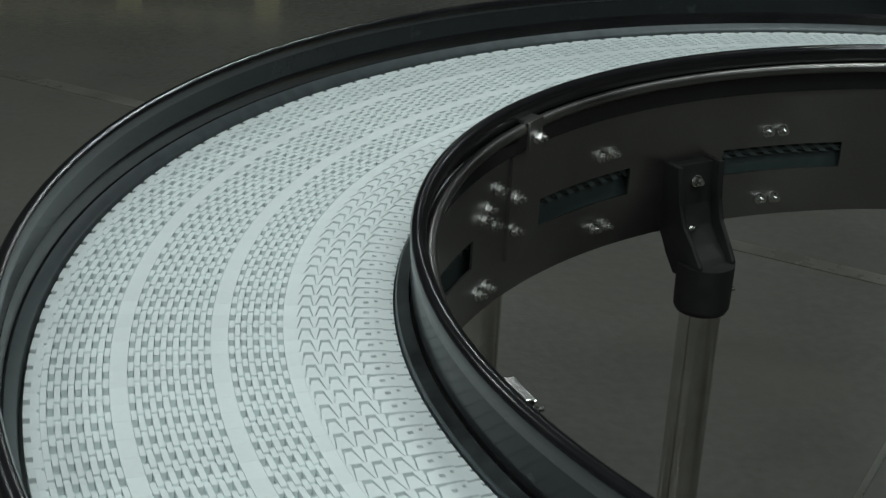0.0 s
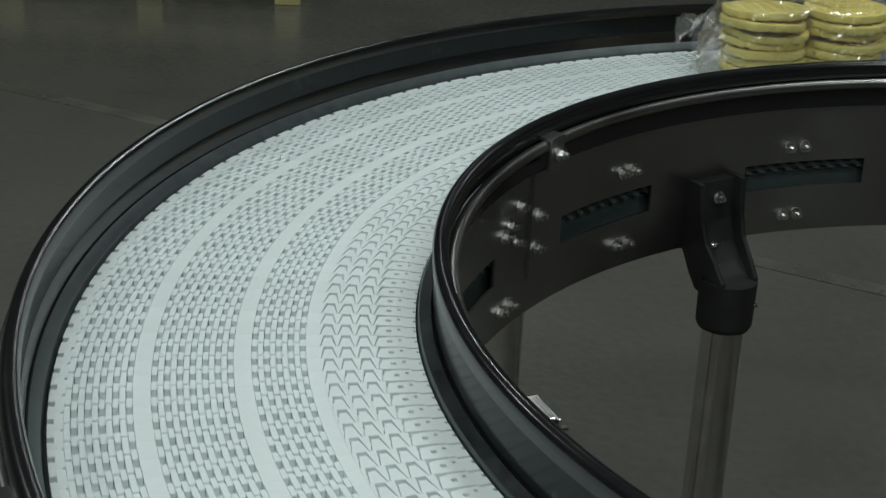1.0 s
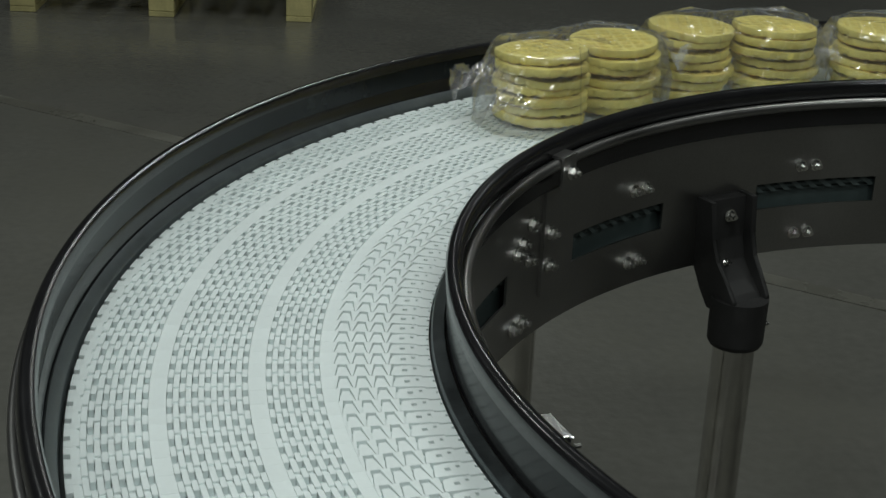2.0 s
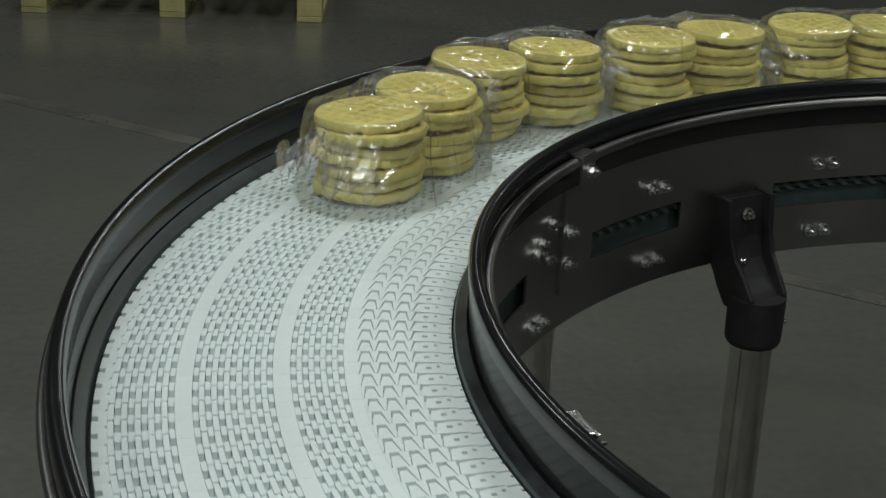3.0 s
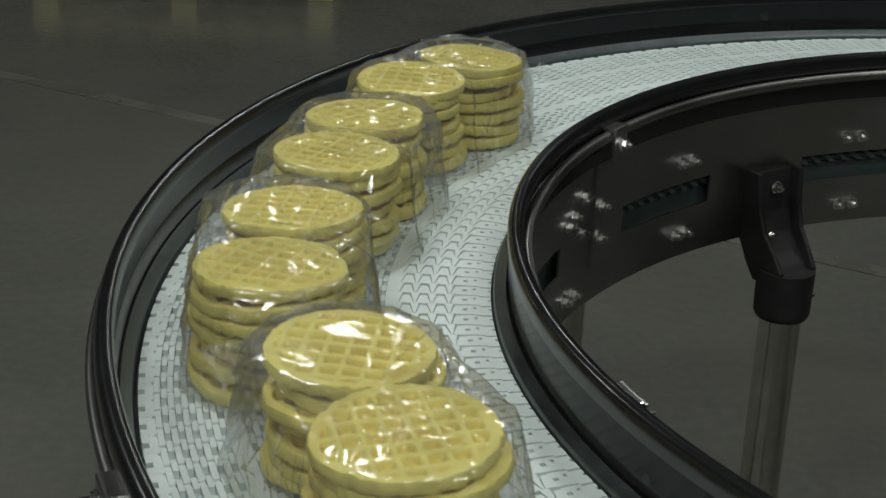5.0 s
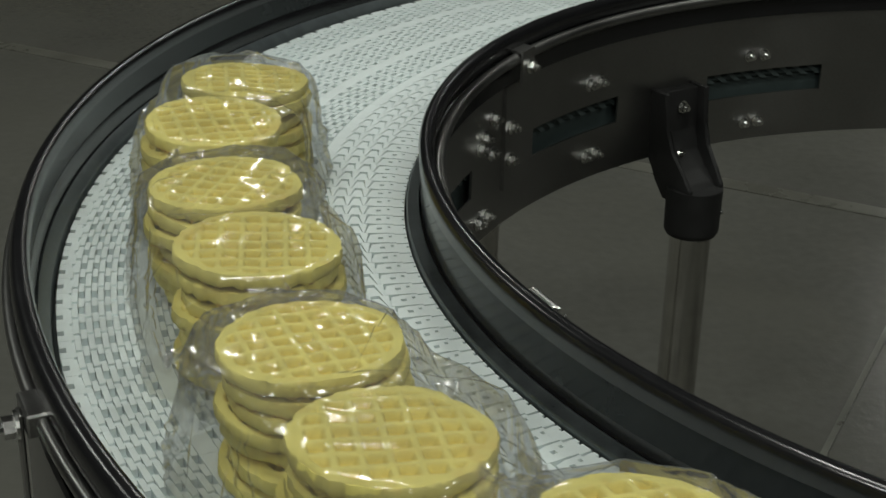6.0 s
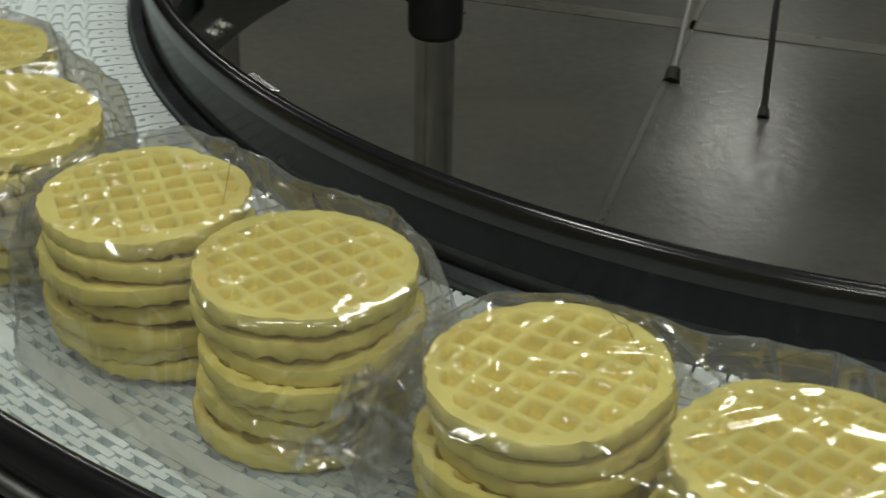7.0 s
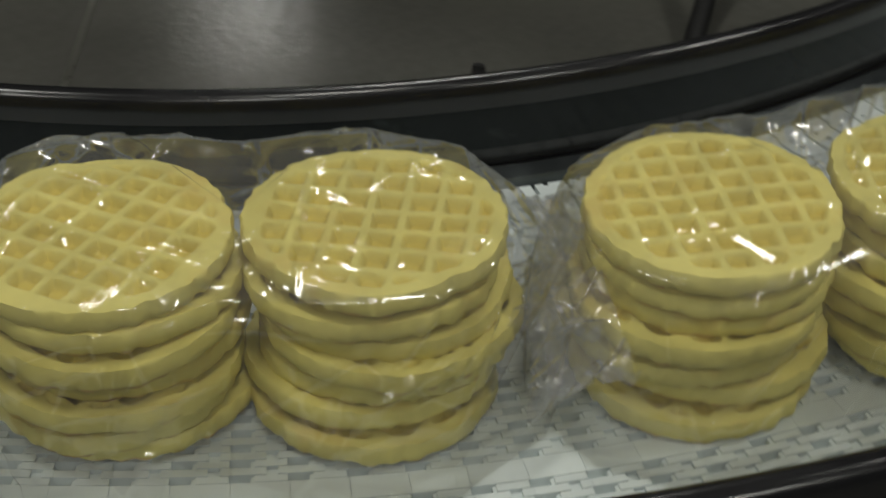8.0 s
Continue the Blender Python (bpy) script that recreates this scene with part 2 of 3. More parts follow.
def build_conveyor():
    conv = empty("curved_conveyor", "curved stainless conveyor frame with black-edged side guards", "conveyor", m=pose(0, 0, ZB))
    # side panel round the inside of the curve, with long slots
    R0, R1, ZT, ZP = 0.6982, 0.7010, 0.004, -0.1605
    slots = [(96.8, 111.2), (123.7, 137.6), (150.3, 163.0), (176.0, 190.0), (202.0, 216.0), (70.0, 84.0)]
    S0, S1 = -0.100, -0.0665
    bm = bmesh.new()
    arc_plate(bm, R0, R1, 0, 360, S1, ZT, 180)
    arc_plate(bm, R0, R1, 0, 360, ZP, S0, 180)
    cuts = sorted(slots)
    for (a0, a1), nxt in zip(cuts, cuts[1:] + [(cuts[0][0] + 360, 0)]):
        arc_plate(bm, R0, R1, a1, nxt[0], S0, S1, max(2, int((nxt[0] - a1) / 2)))
    part("inner_panel", bm, STEEL, conv, "dull stainless side panel with long slots", True)
    bm = lathe([(1.024, -0.1605), (1.027, -0.1605), (1.027, 0.0), (1.024, 0.0)])
    part("outer_panel", bm, STEEL, conv, "dull stainless outer side panel", True)
    # return strand seen through the slots, its shade put into dark colours
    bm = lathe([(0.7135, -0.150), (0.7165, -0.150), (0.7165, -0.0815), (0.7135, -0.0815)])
    part("inner_apron", bm, RETURN, conv, "teal apron behind the slots, darkened as if in shade", True)
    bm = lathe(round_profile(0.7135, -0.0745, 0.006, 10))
    part("return_strand", bm, RETURN, conv, "teal edge of the returning belt, darkened as if in shade", True)
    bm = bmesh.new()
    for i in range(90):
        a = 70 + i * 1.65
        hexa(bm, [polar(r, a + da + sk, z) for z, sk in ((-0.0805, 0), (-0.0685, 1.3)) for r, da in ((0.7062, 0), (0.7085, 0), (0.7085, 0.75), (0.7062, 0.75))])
    tagged(part("return_teeth", bm, TEETH, conv, "slanted teeth of the returning belt, darkened as if in shade"), kind="stuff")
    # bed under the belt
    bm = lathe([(0.703, -0.03), (1.022, -0.03), (1.022, -0.0155), (0.703, -0.0155)])
    part("carryway", bm, BED, conv, "grey plastic carryway under the belt")
    # inner guard: plate, rounded black trim, support rod
    bm = lathe([(0.6988, 0.0185), (0.7022, 0.0185), (0.7022, 0.050), (0.6988, 0.050)])
    part("inner_guard", bm, GUARD, conv, "scuffed dark guard plate beside the belt", True)
    bm = lathe([(0.6988, 0.0060), (0.7012, 0.0060), (0.7012, 0.0184), (0.6988, 0.0184)])
    part("guard_foot", bm, BLACK, conv, "black strip under the guard plate", True)
    prof = [(0.6922, 0.0425), (0.6915, 0.0470), (0.6902, 0.0520), (0.6905, 0.0570), (0.6928, 0.0610), (0.6960, 0.0629), (0.6992, 0.0631), (0.7025, 0.0612),
            (0.7044, 0.0575), (0.7042, 0.0520), (0.7036, 0.0450)]
    part("inner_trim", lathe(prof), BLACK, conv, "glossy black edge trim", True)
    part("inner_rod", lathe(round_profile(0.6862, 0.0365, 0.0062)), STEEL, conv, "polished round steel rod", True)
    bm = lathe([(0.6925, 0.006), (0.6986, 0.006), (0.6986, 0.0410), (0.6925, 0.0370)])
    part("rod_backing", bm, BLACK, conv, "black backing strip under the rod", True)
    bm = lathe([(0.7035, -0.014), (0.7145, -0.014), (0.7145, 0.0020), (0.7132, 0.0045), (0.7035, 0.0070)])
    part("inner_wear_strip", bm, STRIP, conv, "scratched grey wear strip along the belt", True)
    # outer guard
    bm = lathe([(1.0165, 0.012), (1.0200, 0.012), (1.0200, 0.054), (1.0165, 0.054)])
    part("outer_guard", bm, GUARD, conv, "scuffed dark guard plate beside the belt", True)
    prof = [(1.0138, 0.050), (1.0138, 0.0580), (1.0155, 0.0615), (1.0190, 0.0632), (1.0240, 0.0622), (1.0272, 0.0585), (1.0285, 0.0520), (1.0280, 0.044)]
    part("outer_trim", lathe(prof), BLACK, conv, "glossy black edge trim", True)
    # added black ring that paints the dark gap between guard and wear strip
    bm = lathe([(1.0135, -0.010), (1.0163, -0.010), (1.0163, 0.026), (1.0135, 0.020)])
    part("outer_gap_band", bm, BLACK, conv, "black band standing in for the dark gap under the guard", True)
    bm = lathe([(1.0030, -0.012), (1.0132, -0.012), (1.0132, 0.0085), (1.0115, 0.0105), (1.0040, 0.0035), (1.0030, 0.001)])
    part("outer_wear_strip", bm, DARKSTRIP, conv, "grey wear strip along the belt", True)
    part("outer_rod", lathe(round_profile(1.0300, 0.036, 0.0052)), STEEL, conv, "polished round steel rod", True)
    # joint bracket: an upright angle plate with its bolts
    bm = bmesh.new()
    arc_plate(bm, 0.6948, 0.6980, 138.6, 143.4, -0.118, 0.003, 4)
    arc_plate(bm, 0.6938, 0.6980, 143.4, 143.7, -0.118, 0.003, 1)
    arc_plate(bm, 0.677, 0.680, 141.2, 143.6, 0.010, 0.046, 3)
    arc_plate(bm, 0.680, 0.692, 141.2, 143.6, 0.043, 0.046, 3)
    part("joint_bracket", bm, STEEL, conv, "upright stainless joint bracket")
    for a, z in ((142.4, 0.0273), (142.6, -0.046), (142.6, -0.084), (146.2, -0.064), (148.9, -0.048), (147.8, -0.040), (146.0, -0.024), (148.9, -0.134), (147.0, -0.134)):
        bolt(conv, polar(0.6948 if a < 143 and z < 0 else 0.6980 if z < 0 else 0.6765, a, z), -polar(1, a, 0), 0.0062)
    for a, z in ((128.4, -0.040), (126.7, -0.040), (128.5, -0.131), (126.8, -0.131), (106.0, -0.046), (104.2, -0.046), (105.9, -0.1365), (104.2, -0.1365)):
        bolt(conv, polar(0.6981, a, z), -polar(1, a, 0), 0.0060)
    for a0 in (170.0, 195.5, 221.0):
        for z in (-0.042, -0.134):
            bolt(conv, polar(0.6981, a0, z), -polar(1, a0, 0), 0.0054)
    # rod clips on the inner guard
    for az in (196.0, 252.6):
        bm = bmesh.new()
        arc_plate(bm, 0.679, 0.6900, az, az + 2.9, 0.0490, 0.0515, 3)
        arc_plate(bm, 0.6762, 0.679, az, az + 3.1, 0.031, 0.0515, 3)
        clip = part("rod_clip", bevelled(bm, 0.0006, 1), CHROME, conv, "bright bent steel clip over the rod")
        bolt(clip, polar(0.6766, az + 2.2, 0.037), -polar(1, az + 2.2, 0), 0.0042)
    # pale plate where two lengths of guard meet
    bm = bmesh.new()
    arc_plate(bm, 0.677, 0.690, 267.0, 274.5, 0.0445, 0.0475, 6)
    part("splice_plate", bevelled(bm, 0.0006, 1), CHROME, conv, "bright flat splice plate on the guard")
    # clamp on the outer rod
    bm = bmesh.new()
    arc_plate(bm, 1.0262, 1.040, 196.2, 198.1, 0.028, 0.044, 2)
    arc_plate(bm, 1.040, 1.043, 196.8, 197.5, -0.05, 0.040, 1)
    clamp = part("rod_clamp", bevelled(bm, 0.0012, 1), STEEL, conv, "steel clamp holding the guard rod")
    bolt(clamp, polar(1.043, 197.2, 0.030), polar(1, 197.2, 0), 0.0075, 0.010)
    build_leg(conv, 116.0)
    # plain post behind the panel
    bm = bmesh.new()
    tube(bm, polar(0.735, 142.0, -0.03), polar(0.735, 142.0, -ZB + 0.03), 0.025, 28)
    post = part("post", bm, TUBE, conv, "round stainless post", True)
    bm = bmesh.new()
    tube(bm, polar(0.735, 142.0, -ZB), polar(0.735, 142.0, -ZB + 0.03), 0.045, 24, 0.028)
    part("foot", bm, RUBBER, post)


def build_leg(conv, az):
    """A black socket bolted to the panel, with a round stainless leg in it."""
    m = pose(0, 0, 0, 0, 0, az)
    rl = 0.640
    leg = None
    bm = bmesh.new()
    tube(bm, (rl, 0, -0.225), (rl, 0, -ZB + 0.03), 0.0260, 32)
    bm.transform(m)
    leg = part("leg", bm, TUBE, conv, "round stainless tube leg", True)
    bm = bmesh.new()
    tube(bm, (rl, 0, -ZB), (rl, 0, -ZB + 0.03), 0.046, 28, 0.028)
    bm.transform(m)
    part("foot", bm, RUBBER, leg)
    # socket: two side walls with a hollow between them, running down into a round collar
    bm = bmesh.new()
    side = [(0.668, -0.068), (0.665, -0.116), (0.655, -0.142), (0.634, -0.164), (0.619, -0.182), (0.618, -0.206), (0.668, -0.206), (0.684, -0.185), (0.698, -0.160), (0.698, -0.068)]
    core = [(0.680, -0.070), (0.677, -0.122), (0.668, -0.148), (0.650, -0.168), (0.632, -0.180), (0.622, -0.192), (0.619, -0.206), (0.668, -0.206), (0.684, -0.185), (0.698, -0.160), (0.698, -0.070)]
    for outline, y0, y1 in ((side, -0.0365, -0.029), (side, 0.029, 0.0365), (core, -0.0289, 0.0289)):
        ends = [[bm.verts.new((r, y * (1 - 0.20 * min(1, max(0, (-0.10 - z) / 0.085))), z)) for r, z in outline] for y in (y0, y1)]
        n = len(outline)
        for i in range(n):
            bm.faces.new((ends[0][i], ends[0][(i + 1) % n], ends[1][(i + 1) % n], ends[1][i]))
        bm.faces.new(ends[0])
        bm.faces.new(ends[1][::-1])
    bevelled(bm, 0.0022, 2)
    tube(bm, (rl, 0, -0.249), (rl, 0, -0.243), 0.0320, 36, 0.0350)
    tube(bm, (rl, 0, -0.243), (rl, 0, -0.186), 0.0350, 36, 0.0358)
    bm.transform(m)
    part("socket", bm, SOCKET, leg, "black cast socket bracket", True)
    bolt(leg, m @ Vector((0.6785, -0.002, -0.0920)), m.to_3x3() @ Vector((-1, 0, 0)), 0.0060)
    bolt(leg, m @ Vector((0.667, 0.006, -0.150)), m.to_3x3() @ Vector((-1, 0, 0.4)), 0.004)
    bolt(leg, m @ Vector((rl, -0.0350, -0.233)), m.to_3x3() @ Vector((0, -1, 0)), 0.0065, 0.012)


# ---- the belt: 231 hinged rows that turn about the centre ----
ROWS = 231
PITCH = 360 / ROWS


def belt_row_mesh():
    """One hinged row: notched outer edge, three woven fields between plain bands, chevrons, and solid inner links."""
    bm = bmesh.new()
    T, B = 0.0, -0.012
    p = PITCH

    def slab(corners, z0, z1):
        """A block over four (radius, share of the pitch) corners."""
        hexa(bm, [polar(r, a * p, z) for z in (z0, z1) for r, a in corners])

    def through_finger(ra, rb):
        """A lengthwise finger that runs from row to row with a shallow dip at the hinge."""
        g = (rb - ra) * 0.05
        ra, rb = ra + g, rb - g
        slab(((ra, 0.0), (rb, 0.0), (rb, 0.60), (ra, 0.60)), B, T)
        slab(((ra, 0.60), (rb, 0.60), (rb, 0.80), (ra, 0.80)), B, T - 0.0018)
        slab(((ra, 0.80), (rb, 0.80), (rb, 0.995), (ra, 0.995)), B, T)

    def short_finger(ra, rb):
        """A finger behind an opening, with its leading edge rounded off."""
        g = (rb - ra) * 0.09
        slab(((ra + g, 0.40), (rb - g, 0.40), (rb - g, 0.96), (ra + g, 0.96)), B, T)
        slab(((ra + g * 2, 0.33), (rb - g * 2, 0.33), (rb - g, 0.40), (ra + g, 0.40)), B, T - 0.0010)

    def woven(r0, r1, columns):
        """Columns from the outside in: T a through finger, S a short finger with its opening."""
        w = (r1 - r0) / len(columns)
        wedge(bm, r0, r1, 0.0, 0.99 * p, B, T - 0.0064)
        for i, kind in enumerate(columns):
            rb = r1 - i * w
            (through_finger if kind == "T" else short_finger)(rb - w, rb)

    def solid(r0, r1, z=0.0):
        wedge(bm, r0, r1, 0.0, 0.994 * p, B, T + z)

    # outer edge with a small dark notch in each row
    wedge(bm, 0.9945, 0.9993, 0.0, 0.40 * p, B, T)
    wedge(bm, 0.9945, 0.9993, 0.66 * p, 0.99 * p, B, T)
    wedge(bm, 0.9900, 0.9945, 0.0, 0.99 * p, B, T)
    wedge(bm, 0.9880, 0.9900, 0.30 * p, 0.99 * p, B, T)
    wedge(bm, 0.9880, 0.9900, 0.0, 0.30 * p, B, T - 0.0016)
    woven(0.9390, 0.9880, "TS" * 5)
    solid(0.9258, 0.9390)
    woven(0.8635, 0.9258, "ST" * 6 + "S")
    solid(0.8497, 0.8635)
    woven(0.8066, 0.8497, "ST" * 4 + "S")
    solid(0.7960, 0.8066, -0.0004)
    # three columns of flat-topped chevrons: a tongue between two slanted shoulders
    w = 0.0146
    wedge(bm, 0.7522, 0.7960, 0.0, 0.99 * p, B, T - 0.0060)
    for i in range(3):
        cm = 0.7887 - i * w
        slab(((cm - 0.19 * w, 0.23), (cm + 0.19 * w, 0.23), (cm + 0.42 * w, 0.99), (cm - 0.42 * w, 0.99)), B, T - 0.0003)
        slab(((cm + 0.25 * w, 0.03), (cm + 0.5 * w, 0.0), (cm + 0.5 * w, 0.99), (cm + 0.455 * w, 0.99)), B, T)
        slab(((cm - 0.5 * w, 0.0), (cm - 0.25 * w, 0.03), (cm - 0.455 * w, 0.99), (cm - 0.5 * w, 0.99)), B, T)
    # solid inner links: a slanted shoulder, a seam, a stepped end and small holes
    wedge(bm, 0.7163, 0.7522, 0.0, 0.99 * p, B, T - 0.0050)
    slab(((0.7486, 0.03), (0.7522, 0.0), (0.7522, 0.99), (0.7516, 0.99)), B, T)
    slab(((0.7410, 0.17), (0.7472, 0.22), (0.7509, 0.98), (0.7410, 1.02)), B, T)
    for ra, rb, a0, a1, hole in ((0.7366, 0.7410, 0.14, 1.02, (0.46, 0.66)), (0.7318, 0.7366, 0.14, 1.02, None), (0.7290, 0.7318, 0.14, 1.05, (0.34, 0.50)),
                                 (0.7262, 0.7290, 0.14, 1.05, None), (0.7186, 0.7262, 0.26, 1.14, None), (0.7163, 0.7186, 0.26, 1.14, (0.50, 0.66))):
        for b0, b1 in ((a0, hole[0]), (hole[1], a1)) if hole else ((a0, a1),):
            wedge(bm, ra, rb, b0 * p, b1 * p, B, T)
    # hinge rod under the bars
    wedge(bm, 0.7163, 0.998, 0.08 * p, 0.20 * p, -0.0095, -0.0066)
    bmesh.ops.recalc_face_normals(bm, faces=bm.faces[:])
    me = bpy.data.meshes.new("belt_link")
    bm.to_mesh(me)
    bm.free()
    me.materials.append(BELT)
    return me


def build_belt():
    belt = empty("conveyor_belt", "white modular plastic belt with woven openings and chevrons", "conveyor belt", m=pose(0, 0, ZB))
    me = belt_row_mesh()
    for i in range(ROWS):
        ob = new("belt_link", me)
        ob.parent = belt
        ob.matrix_basis = pose(0, 0, 0, 0, 0, 1.03 + i * PITCH)
    return belt


# ---- waffle packs ----
WR, WT = 0.0566, 0.0130     # waffle radius and thickness


def waffle_mesh(seed):
    """A round waffle: a grid of pockets on both faces inside a plain rounded rim with a slightly ragged edge."""
    rnd = random.Random(seed)
    turn, ox, oy = rnd.uniform(0, 1.57), rnd.uniform(-0.006, 0.006), rnd.uniform(-0.006, 0.006)
    cell = 0.0149
    bm = bmesh.new()
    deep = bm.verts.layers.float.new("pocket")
    SEG = 168

    def edge(a):
        v = Vector((math.cos(a) * 2.2, math.sin(a) * 2.2, seed * 3.1))
        return WR * (1 + 0.032 * noise.noise(v * 0.8) + 0.024 * noise.noise(v * 4.3) + 0.014 * noise.noise(v * 9))

    def pocket(x, y):
        c, s = math.cos(turn), math.sin(turn)
        u, v = (c * x + s * y + ox) / cell, (-s * x + c * y + oy) / cell
        d = max(abs(u - math.floor(u) - 0.5), abs(v - math.floor(v) - 0.5))
        return min(1.0, max(0.0, (0.40 - d) / 0.17))

    def warp(x, y):
        return 0.0026 * noise.noise(Vector((x * 17, y * 17, seed * 5.3)))

    def face(n, side):
        rings = []
        for k in range(n + 1):
            ring = []
            for i in range(SEG):
                a = 2 * math.pi * i / SEG
                r = edge(a) * (k / n) * (0.975 if side > 0 else 0.940)
                x, y = r * math.cos(a), r * math.sin(a)
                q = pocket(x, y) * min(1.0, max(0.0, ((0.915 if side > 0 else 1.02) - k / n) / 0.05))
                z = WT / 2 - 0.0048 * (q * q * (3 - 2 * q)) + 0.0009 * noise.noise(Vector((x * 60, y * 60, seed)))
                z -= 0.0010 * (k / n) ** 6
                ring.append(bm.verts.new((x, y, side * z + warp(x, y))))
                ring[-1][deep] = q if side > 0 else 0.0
                if k == 0:
                    break
            rings.append(ring)
        for i in range(SEG):
            bm.faces.new((rings[0][0], rings[1][i], rings[1][(i + 1) % SEG]))
        for p, q in zip(rings[1:], rings[2:]):
            for i in range(SEG):
                bm.faces.new((p[i], q[i], q[(i + 1) % SEG], p[(i + 1) % SEG]))
        return rings[-1]

    top, low = face(52, 1), face(18, -1)
    prev = top
    for z0, f in ((0.42, 0.990), (0.30, 1.000), (0.0, 1.004), (-0.26, 0.996), (-0.41, 0.974)):
        ring = []
        for i in range(SEG):
            a, z = 2 * math.pi * i / SEG, z0
            r = edge(a) * (f + 0.012 * noise.noise(Vector((a * 7, z * 9, seed * 1.7))))
            if z < -0.2:
                z += (0.03 if z > -0.3 else 0.11) * pocket(r * 0.95 * math.cos(a), r * 0.95 * math.sin(a))
            z += 0.10 * noise.noise(Vector((a * 6, seed * 2.3, f * 9))) if z < 0.3 else 0
            ring.append(bm.verts.new((r * math.cos(a), r * math.sin(a), z * WT + warp(r * math.cos(a), r * math.sin(a)))))
        for i in range(SEG):
            bm.faces.new((prev[i], ring[i], ring[(i + 1) % SEG], prev[(i + 1) % SEG]))
        prev = ring
    for i in range(SEG):
        bm.faces.new((prev[i], low[i], low[(i + 1) % SEG], prev[(i + 1) % SEG]))
    bmesh.ops.recalc_face_normals(bm, faces=bm.faces[:])
    me = bpy.data.meshes.new("waffle")
    bm.to_mesh(me)
    bm.free()
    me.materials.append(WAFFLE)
    me.materials.append(TOAST)
    me.polygons.foreach_set("material_index", [1 if f.center.z < -0.30 * WT else 0 for f in me.polygons])
    me.polygons.foreach_set("use_smooth", [True] * len(me.polygons))
    me.set_sharp_from_angle(angle=radians(50))
    return me


def ridges(rng, count, u, v, box, length, width, height, heading, spread):
    """Straight rounded creases over the plane (u, v): each has a middle, a heading, a half length, a width and a height."""
    h = np.zeros_like(u)
    for _ in range(count):
        cu, cv = rng.uniform(box[0], box[1]), rng.uniform(box[2], box[3])
        a = heading + rng.normal(0, spread)
        ll, ww, hh = rng.uniform(0.3, 1) * length, rng.uniform(0.5, 1) * width, rng.uniform(0.35, 1) * height
        along = (u - cu) * math.cos(a) + (v - cv) * math.sin(a)
        off = (v - cv) * math.cos(a) - (u - cu) * math.sin(a)
        off = off + 0.015 * ll * np.sin(along / ll * rng.uniform(1, 4) + rng.uniform(0, 6))
        h = h + hh * np.exp(-(off / ww) ** 2) * np.clip(1 - (along / ll) ** 2, 0, 1)
    return h


def facets(rng, count, pts, low, high, slope):
    """Flat-sided crumples that meet in sharp folds."""
    seeds = rng.uniform(low, high, (count, 3))
    near = np.full(len(pts), 1.0)
    for c in seeds:
        near = np.minimum(near, np.sqrt(((pts - c) ** 2).sum(1)))
    return slope * np.minimum(near, 0.05)


